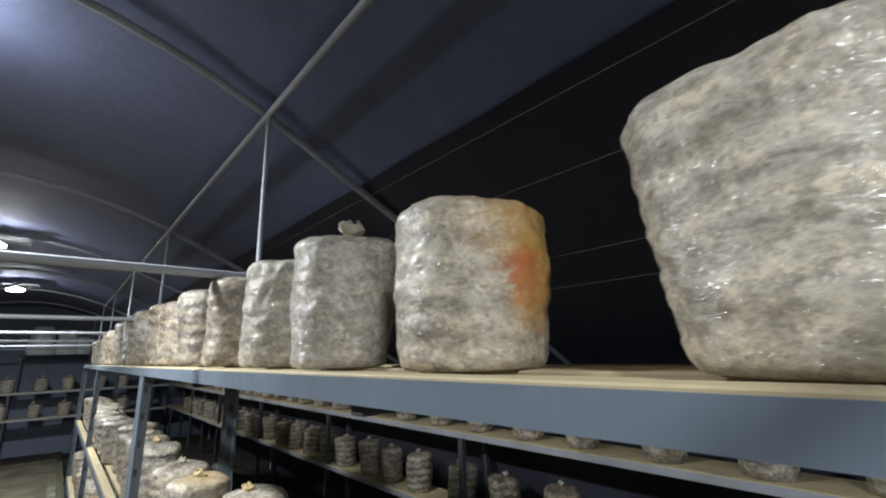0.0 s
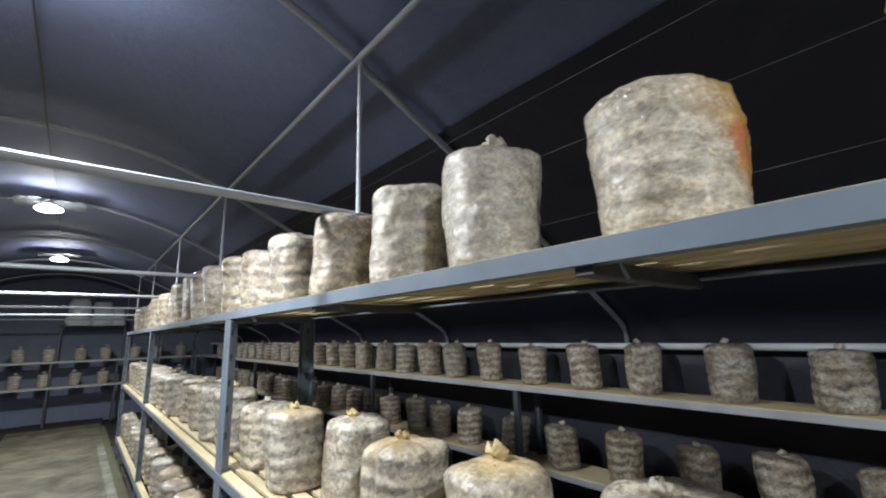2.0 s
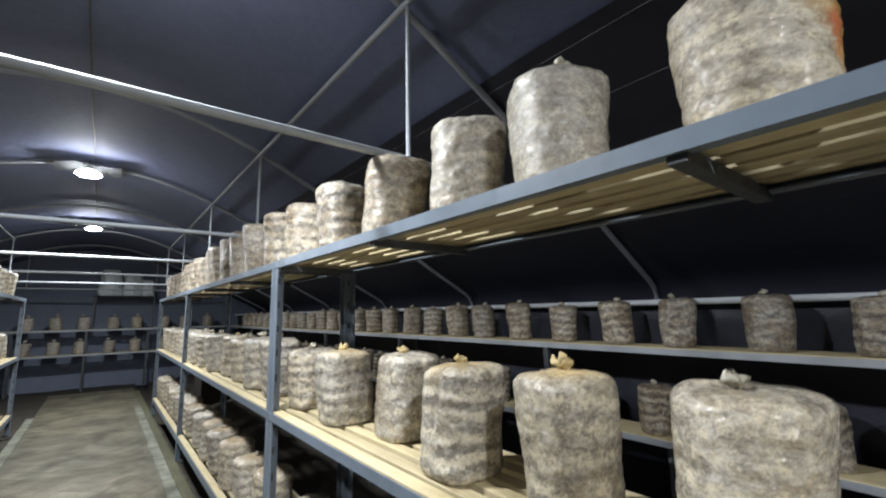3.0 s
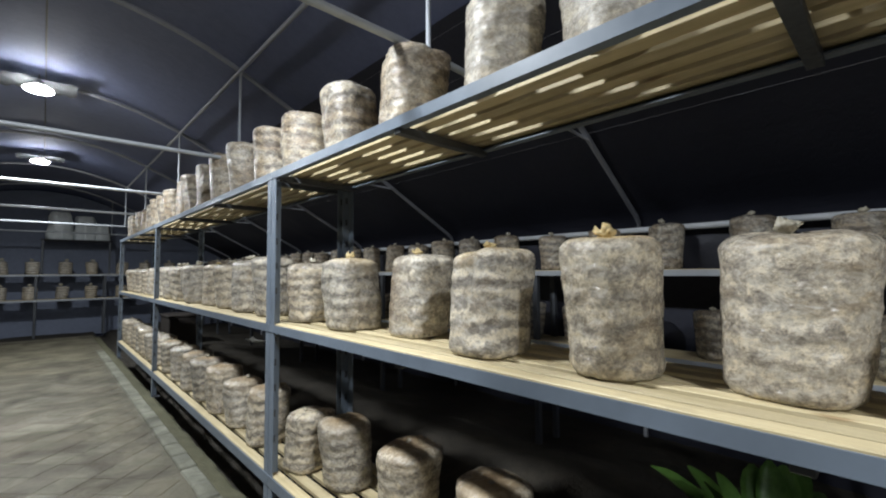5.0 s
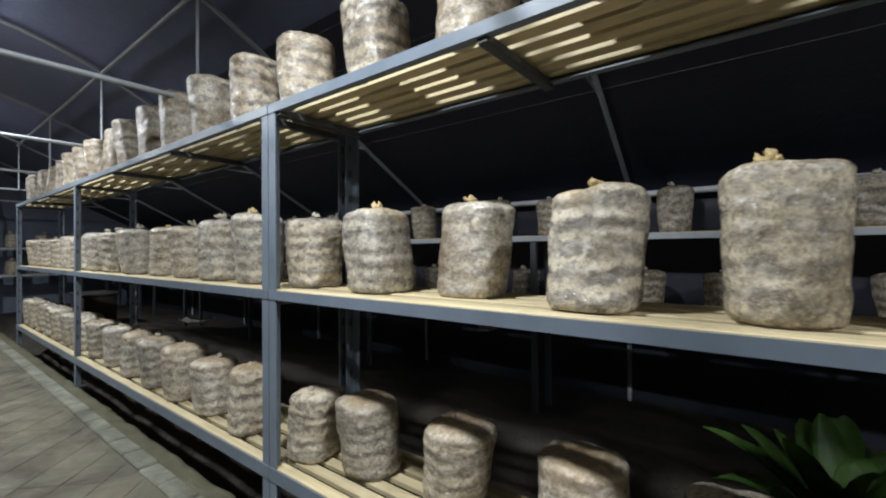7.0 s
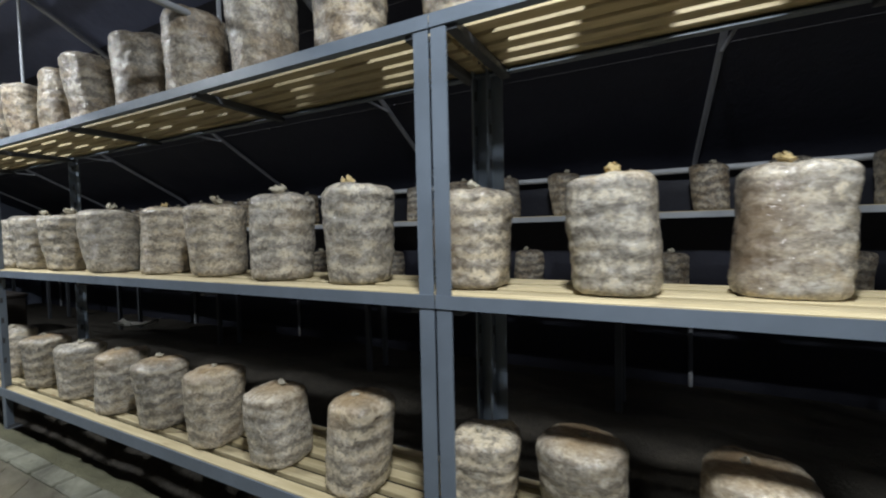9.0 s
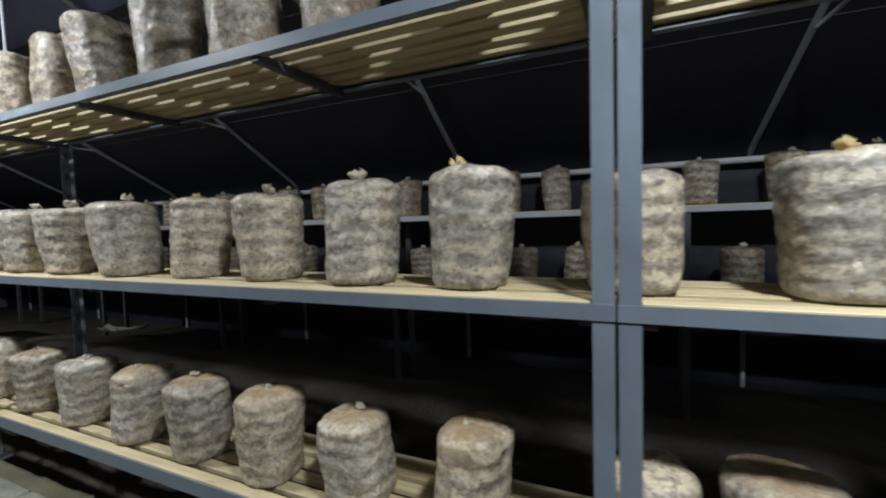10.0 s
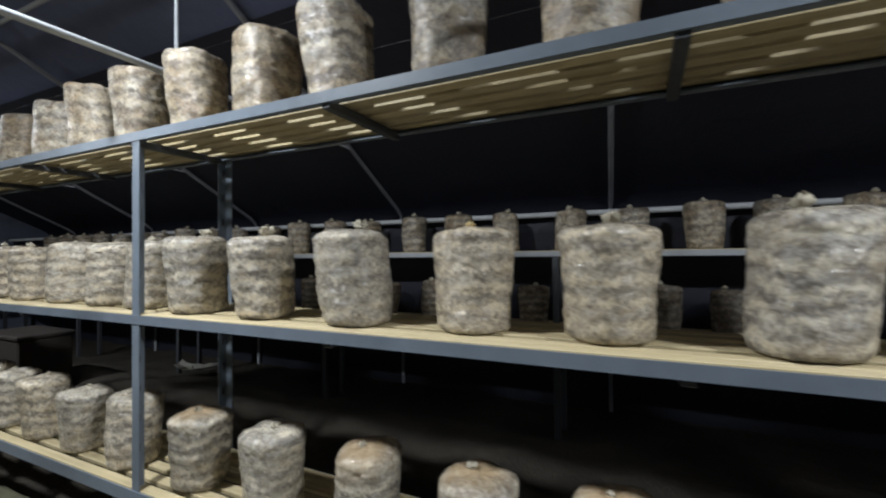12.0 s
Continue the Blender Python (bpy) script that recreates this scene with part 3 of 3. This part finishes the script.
SURFACE = {"": SUBSTRATE, "orange": SUBSTRATE_ORANGE, "brown": SUBSTRATE_BROWN, "red": SUBSTRATE_RED, "tan": SUBSTRATE_TAN, "dark": SUBSTRATE_DARK, "amber": SUBSTRATE_AMBER, "pale": SUBSTRATE_PALE}
bag_count = 0


def bag(x, y, z, r=0.118, h=0.30, look_of="", knot=1.0, yellow=False, group="", turn=None, coarse=False):
    global bag_count
    bag_count += 1
    i = bag_count
    rnd = random.Random(i * 17)
    t = thing("substrate_bag", LABELS[look_of], "substrate bag", group, (x, y, z))
    t.rotation_euler = (0, 0, rnd.uniform(0, 6.28) if turn is None else turn)
    size = (14, 20) if coarse else (60, 84)
    me = mesh_of(BODY, ("wrapped_body", i % 11, look_of, coarse), lambda: bag_mesh(i % 11 + 3, rings=size[0], segs=size[1]), SURFACE[look_of])
    b = new("wrapped_body", me)
    b.parent = t
    wide = rnd.uniform(0.96, 1.04)
    b.scale = (r / 0.118 * wide, r / 0.118 / wide, h / 0.30)
    knot = knot or 0.45
    km = mesh_of(KNOT, ("tied_neck", i % 5, yellow), lambda: knot_mesh(i % 5 + 1), KNOT_YELLOW if yellow else KNOT_WHITE)
    k = new("tied_neck", km)
    k.parent = t
    k.location = (rnd.uniform(-0.015, 0.015), rnd.uniform(-0.015, 0.015), h - 0.010)
    k.scale = (knot * 0.76, knot * 0.76, knot * 0.76)
    k.rotation_euler = (rnd.uniform(-0.3, 0.3), rnd.uniform(-0.3, 0.3), rnd.uniform(0, 6.28))
    k["label"] = "crumpled yellowish plastic neck" if yellow else "crumpled clear plastic neck"
    return t


MIDZ, TOPZ, BOTZ = TIERS[1] + 0.005, TIERS[2] + 0.005, TIERS[0] + 0.005
G = "bags on the middle shelf"
for x, y, r, h, lk, k, yel in (
        (0.50, 1.05, 0.12, 0.30, "", 1, 0), (0.50, 1.42, 0.12, 0.30, "", 1, 0), (0.57, 1.805, 0.124, 0.30, "", 0.9, 0), (0.50, 2.125, 0.110, 0.305, "amber", 1.1, 1), (0.48, 2.51, 0.119, 0.295, "amber", 0.8, 1),
        (0.56, 2.94, 0.116, 0.295, "brown", 0.8, 1), (0.50, 3.30, 0.118, 0.29, "amber", 0.9, 1), (0.50, 3.71, 0.116, 0.29, "brown", 0.8, 0), (0.48, 4.135, 0.114, 0.33, "", 1.0, 1), (0.48, 4.505, 0.115, 0.32, "", 1.1, 0),
        (0.50, 4.915, 0.121, 0.30, "", 1.1, 0), (0.50, 5.305, 0.122, 0.31, "", 0.7, 1), (0.47, 5.71, 0.120, 0.31, "", 1.1, 0), (0.46, 6.13, 0.112, 0.30, "", 1.1, 0), (0.46, 6.52, 0.113, 0.31, "", 1.1, 0),
        (0.48, 6.88, 0.11, 0.30, "", 0.8, 0), (0.50, 7.20, 0.118, 0.30, "", 0, 0), (0.49, 7.58, 0.118, 0.31, "", 0, 0), (0.48, 7.96, 0.11, 0.29, "", 0.8, 0), (0.48, 8.33, 0.115, 0.30, "", 0.8, 0), (0.48, 8.70, 0.115, 0.30, "", 0, 0), (0.48, 9.08, 0.115, 0.30, "", 0.8, 0)):
    bag(x, y, MIDZ, r, h + (0.013 if y < 3.5 else 0.0), lk, k, bool(yel), G, turn=0.0 if lk else None)
G = "bags on the top shelf"
for x, y, r, h, lk, k, yel in (
        (0.47, 1.262, 0.129, 0.275, "", 0.5, 0), (0.46, 1.682, 0.117, 0.257, "orange", 0.6, 0), (0.45, 2.08, 0.118, 0.285, "", 1.2, 0), (0.46, 2.435, 0.116, 0.29, "", 0.4, 0), (0.47, 2.86, 0.123, 0.30, "", 0.6, 0),
        (0.47, 3.26, 0.118, 0.31, "", 0.6, 0), (0.47, 3.70, 0.122, 0.31, "", 0, 0), (0.47, 4.13, 0.120, 0.34, "", 0.6, 0), (0.47, 4.55, 0.120, 0.34, "", 0, 0), (0.47, 4.95, 0.122, 0.35, "", 0.5, 0), (0.47, 5.37, 0.118, 0.36, "", 0, 0),
        (0.47, 5.77, 0.120, 0.35, "", 0.6, 0), (0.47, 6.14, 0.122, 0.36, "", 0.6, 0), (0.47, 6.52, 0.115, 0.33, "", 0.5, 0), (0.47, 6.92, 0.112, 0.34, "", 0, 0), (0.47, 7.29, 0.112, 0.34, "", 0.5, 0),
        (0.47, 7.68, 0.108, 0.32, "", 0, 0), (0.47, 8.09, 0.108, 0.32, "", 0.5, 0), (0.47, 8.45, 0.11, 0.32, "", 0, 0), (0.47, 8.80, 0.11, 0.31, "", 0.5, 0), (0.47, 9.13, 0.11, 0.32, "", 0, 0)):
    # past y 2.7 the brown-patched surface also tones down bags bright under the lamps
    lk = lk or ("dark" if y > 2.7 else "pale")
    bag(x, y, TOPZ, r, h, lk, k, bool(yel), G, turn=0.12 if lk == "orange" else None)
G = "bags on the bottom shelf"
for x, y, r, h, lk, k, yel in (
        (0.47, 1.75, 0.115, 0.31, "", 0.8, 0), (0.53, 2.215, 0.114, 0.295, "red", 0.5, 0), (0.55, 2.565, 0.116, 0.28, "tan", 0.4, 0), (0.565, 3.01, 0.118, 0.275, "tan", 0.5, 0), (0.53, 3.395, 0.116, 0.285, "tan", 0.5, 0), (0.47, 3.685, 0.110, 0.27, "", 0.5, 0),
        (0.44, 4.14, 0.110, 0.31, "tan", 0.5, 0), (0.46, 4.525, 0.113, 0.28, "tan", 0.7, 0), (0.44, 4.90, 0.112, 0.31, "tan", 0.5, 0), (0.44, 5.28, 0.110, 0.31, "tan", 0.7, 0), (0.44, 5.67, 0.108, 0.30, "tan", 0.5, 0),
        (0.45, 6.09, 0.110, 0.29, "", 0.7, 0), (0.45, 6.50, 0.110, 0.30, "tan", 0.6, 0), (0.44, 6.95, 0.106, 0.31, "", 0.6, 0), (0.44, 7.34, 0.106, 0.29, "", 0.6, 0), (0.44, 7.70, 0.106, 0.31, "", 0.6, 0), (0.44, 8.08, 0.106, 0.30, "", 0.6, 0), (0.44, 8.45, 0.106, 0.30, "", 0.6, 0), (0.44, 8.85, 0.108, 0.31, "", 0.6, 0), (0.44, 9.18, 0.106, 0.31, "", 0.6, 0)):
    bag(x, y, BOTZ, r, h, lk, k, bool(yel), G, turn=0.25 * math.sin(9 * y))

G = "bags on the rack across the aisle"
for z in (BOTZ, MIDZ, TOPZ):
    for k in range(8):
        bag(-1.38, 6.45 + 0.375 * k, z, 0.112, 0.31, "", 0.6 if z != TOPZ else 0, False, G, coarse=True)

# ---- low shelves along the side and the end ----
LOW = (0.70, 1.19)


def low_shelf(name, length, legs, label):
    """Two long board shelves on thin posts; runs along its own y, front at x = 0."""
    t = thing(name, label, "shelf", "shelves along the walls")
    for z in LOW:
        part("board", boxed((0.0, 0, -0.020), (0.265, length, 0), 0.002), PINE, t).location = (0, 0, z)
        part("edge_bar", boxed((-0.006, 0, -0.038), (0.0, length, -0.004), 0.001), PIPE, t).location = (0, 0, z)
    for y in legs:
        for x in (0.004, 0.226):
            part("post", boxed((x, y - 0.02, -0.04), (x + 0.035, y + 0.02, LOW[1] - 0.0205), 0.002), RACK_DARK, t)
    return t


s = low_shelf("wall_shelf", 13.4, [1.55 + 1.9 * k for k in range(7)], "two-tier board shelf with bags along the tunnel side")
s.location = (2.065, 0.0, 0)
s = low_shelf("wall_shelf", 5.0, [0.3, 1.55, 2.6, 3.7, 4.7], "two-tier board shelf with bags across the tunnel end")
s.location, s.rotation_euler = (2.0, 13.0, 0), (0, 0, radians(90))

G = "bags on the side shelf"
rnd = random.Random(5)
UPPER_Y = [1.38, 1.77, 2.17, 2.60, 2.96, 3.37, 3.77, 4.17, 4.51, 4.91, 5.28, 5.70, 6.07, 6.45] + [6.84 + 0.39 * k for k in range(14)]
LOWER_Y = [1.30, 1.66, 2.02, 2.37, 2.76, 3.17, 3.58, 4.04, 4.40, 4.73, 5.15, 5.52, 5.92, 6.30] + [6.70 + 0.39 * k for k in range(14)]
for z, line in zip(LOW, (LOWER_Y, UPPER_Y)):
    for k, y in enumerate(line):
        bag(2.185, y, z + 0.001, 0.096 + rnd.uniform(-0.006, 0.006), 0.262 + rnd.uniform(-0.015, 0.015), "dark", 0.8, False, G, coarse=k > 14)
G = "bags on the end shelf"
for k in range(9):
    for z in LOW:
        bag(-2.0 + 0.45 * k + rnd.uniform(-0.04, 0.04), 13.14, z + 0.001, 0.105, 0.25, "", 1.5, False, G, coarse=True)

# ---- lamps ----
def lamp_at(y):
    t = thing("ceiling_lamp", "round white lamp, lit, hung under the ridge", "lamp", "lamps along the ridge", (LAMP_X, y, LAMP_Z))
    bm = bmesh.new()
    bmesh.ops.create_cone(bm, cap_ends=True, segments=28, radius1=0.075, radius2=0.035, depth=0.045, matrix=Matrix.Translation((0, 0, 0.040)))
    part("housing", bm, LAMP_BODY, t, "", True)
    bm = bmesh.new()
    bmesh.ops.create_uvsphere(bm, u_segments=28, v_segments=12, radius=0.10)
    bmesh.ops.scale(bm, vec=(1, 1, 0.26), verts=bm.verts)
    d = part("diffuser", bm, LAMP_GLOW, t, "glowing white diffuser", True)
    d.visible_shadow = False
    bm = bmesh.new()
    tube(bm, [(0, 0, 0.06), (0, 0, rib_z(LAMP_X) - LAMP_Z - 0.01)], 0.006, 6)
    part("flex", bm, CABLE, t)
    L = bpy.data.lights.new("lamp_light", "AREA")
    L.shape, L.size, L.energy, L.color = "DISK", 0.20, LAMP_WATTS, (0.90, 0.96, 1.0)
    L.spread = radians(172)
    lo = new("lamp_light", L)
    lo.parent = t
    lo.location = (0, 0, -0.045)


def reflector(y, seed):
    """A wrinkled sheet of pale film tied under the roof above a lamp."""
    bm = bmesh.new()
    rows = []
    for i in range(13):
        u = i / 12 - 0.5
        row = []
        for j in range(9):
            v = j / 8 - 0.5
            x = LAMP_X + 0.50 * u
            wave = 0.016 * noise.noise(Vector((u * 6 + seed, v * 6, 0))) + 0.008 * math.sin(u * 30 + v * 9)
            row.append(bm.verts.new((x, y + 0.34 * v + 0.02 * math.sin(u * 7 + seed), rib_z(x) - 0.055 + wave)))
        rows.append(row)
    for a, b in zip(rows, rows[1:]):
        for k in range(8):
            bm.faces.new((a[k], a[k + 1], b[k + 1], b[k]))
    bmesh.ops.solidify(bm, geom=bm.faces[:], thickness=0.002)
    ob = part("lamp_reflector", bm, GREY_FILM, None, "", True)
    tagged(ob, "wrinkled pale plastic sheet tied above a lamp", "plastic film", "sheets above the lamps")


for y in LAMPS:
    lamp_at(y)
    if y > 6:
        reflector(y + 0.12, y)
ob = part("ridge_cable", tube(bmesh.new(), [(MID_X - 0.02, y, 2.875 + 0.02 * math.sin(y * 2.1)) for y in [0.3 * k for k in range(0, 36)]], 0.005, 6), CABLE, None, "", True)
tagged(ob, "electric cable running under the ridge to the lamps", "cable", kind="structure")

# ---- things behind the racks ----
def leaf_blade(bm, base, yaw, length, width, lift, droop):
    """A broad lance-shaped leaf, folded along its midrib."""
    n = 9
    rows = []
    for i in range(n + 1):
        u = i / n
        r = length * u
        z = lift * length * u - droop * length * u * u
        w = 0.006 + width * max(0.0, math.sin(math.pi * max(0.0, (u - 0.28) / 0.72))) ** 0.75
        c = Vector((r * math.cos(yaw), r * math.sin(yaw), z)) + Vector(base)
        sd = Vector((-math.sin(yaw), math.cos(yaw), 0))
        rows.append([bm.verts.new(c + sd * w * k + Vector((0, 0, 0.35 * w * abs(k)))) for k in (-1, -0.5, 0, 0.5, 1)])
    for a, b in zip(rows, rows[1:]):
        for k in range(4):
            bm.faces.new((a[k], a[k + 1], b[k + 1], b[k]))
    bmesh.ops.solidify(bm, geom=bm.faces[:], thickness=0.002)
    return bm


def leafy_plant(x, y, z, seed, count, size):
    rnd = random.Random(seed)
    t = thing("leafy_plant", "broad-leaved green plant growing from the soil", "plant", "plants behind the rack", (x, y, z))
    for k in range(count):
        yaw = 2.4 * k + rnd.uniform(-0.4, 0.4)
        f = (k + 0.5) / count
        bm = leaf_blade(bmesh.new(), (0, 0, 0.0), yaw, size * (0.25 + 0.75 * f) * rnd.uniform(0.85, 1.1), 0.044 * rnd.uniform(0.75, 1.25), 2.6 - 1.7 * f + rnd.uniform(-0.2, 0.2), 0.35 + 0.35 * f)
        part("leaf", bm, LEAF, t, "", True)


leafy_plant(1.26, 1.96, 0.10, 3, 46, 0.47)
leafy_plant(1.34, 1.48, 0.02, 8, 36, 0.40)

t = thing("crate", "dark lidded crate standing on the soil", "crate", "", (1.14, 9.78, 0))
part("body", boxed((-0.19, -0.32, -0.03), (0.19, 0.32, 0.49), 0.012), CARTON, t)
part("lid", boxed((-0.205, -0.335, 0.491), (0.205, 0.335, 0.53), 0.01), CARTON, t)

bm = bmesh.new()
rnd = random.Random(11)
grid = []
for i in range(9):
    u = i / 8
    grid.append([bm.verts.new((0.16 * (v / 6 - 0.5) * (1 - 0.5 * u) + 0.02 * rnd.uniform(-1, 1), -0.30 * u, 0.06 + 0.16 * u * u + 0.05 * abs(v / 6 - 0.5) + 0.012 * rnd.uniform(-1, 1))) for v in range(7)])
for a, b in zip(grid, grid[1:]):
    for k in range(6):
        bm.faces.new((a[k], a[k + 1], b[k + 1], b[k]))
bmesh.ops.solidify(bm, geom=bm.faces[:], thickness=0.003)
ob = part("plastic_scrap", bm, PAPER, None, "", True)
ob.location, ob.rotation_euler, ob.scale = (1.98, 9.10, 0.02), (0.5, 0.0, 0.6), (1.4, 1.4, 1.4)
tagged(ob, "pale crumpled scrap of plastic lying on the soil", "scrap")

# top board at the tunnel end with rolls of clear film
t = thing("end_board", "dark board shelf on a thin post at the tunnel end", "shelf", "", (0, 13.05, 0))
part("board", boxed((-0.56, 0, 1.86), (0.56, 0.34, 1.885), 0.003), RACK_DARK, t)
for px in (-0.54, 0.50):
    part("post", boxed((px, 0.01, LOW[1] + 0.0), (px + 0.03, 0.04, 1.859), 0.002), RACK_DARK, t)


def film_bundle(x, w, h, seed):
    bm = bmesh.new()
    rows = []
    for i in range(15):
        u = i / 14
        z = h * u
        row = []
        for j in range(26):
            a = 2 * math.pi * j / 26
            n = noise.noise(Vector((math.cos(a) * 2.2 + seed, math.sin(a) * 2.2, z * 5)))
            m = noise.noise(Vector((math.cos(a) * 6, math.sin(a) * 6 + seed, z * 3)))
            rr = w * (1 - 0.35 * u ** 3) * (1 + 0.28 * n + 0.16 * m)
            row.append(bm.verts.new((rr * math.cos(a), 0.55 * rr * math.sin(a), z)))
        rows.append(row)
    for a, b in zip(rows, rows[1:]):
        for k in range(26):
            bm.faces.new((a[k], a[(k + 1) % 26], b[(k + 1) % 26], b[k]))
    bm.faces.new(rows[0][::-1])
    bm.faces.new(rows[-1])
    ob = part("film_sheet", bm, CLEAR_FILM, None, "", True)
    ob.location = (x, 13.22, 1.886)
    tagged(ob, "crumpled sheet of clear plastic film on a board", "plastic film", "film at the tunnel end")


film_bundle(-0.28, 0.20, 0.56, 1)
film_bundle(0.12, 0.19, 0.50, 4)
film_bundle(0.38, 0.14, 0.36, 9)

# ---- paving stones ----
SIDE = 0.178
STONES = []
for v in range(3):
    STONES.append(part("paving_stone", boxed((-SIDE / 2 + 0.001, -SIDE / 2 + 0.001, -0.05), (SIDE / 2 - 0.001, SIDE / 2 - 0.001, 0.0), 0.002), STONE, base))
    STONES[-1].location, STONES[-1].rotation_euler = (-0.5 + 0.252 * v - 0.2, 3.0, 0.0), (0, 0, radians(45))
far = bmesh.new()
rnd = random.Random(2)
step = SIDE * math.sqrt(2)
row = 0
y = -1.0
while y < 12.4:
    x = PATH_X0 + (step / 2 if row % 2 else 0.0)
    while x < PATH_X1 + 0.01:
        inside = PATH_X0 + 0.08 < x < PATH_X1 - 0.07
        tilt = (rnd.uniform(-0.004, 0.004), rnd.uniform(-0.004, 0.004), radians(45) + rnd.uniform(-0.008, 0.008))
        z = rnd.uniform(-0.0006, 0.0008)
        if inside and 3.2 < y < 9.4:
            again(STONES[rnd.randrange(3)], (x, y, z), tilt, parent=base)
        elif inside:
            tmp = bmesh.new()
            box(tmp, (-SIDE / 2 + 0.001, -SIDE / 2 + 0.001, -0.05), (SIDE / 2 - 0.001, SIDE / 2 - 0.001, 0.0))
            bmesh.ops.transform(tmp, matrix=Matrix.LocRotScale((x, y, z), Euler(tilt), None), verts=tmp.verts)
            me = bpy.data.meshes.new("tmp")
            tmp.to_mesh(me)
            tmp.free()
            far.from_mesh(me)
            bpy.data.meshes.remove(me)
        x += step
    y += step / 2
    row += 1
tagged(part("far_paving", far, STONE, base), kind="stuff")
for o in STONES:
    bpy.data.objects.remove(o)
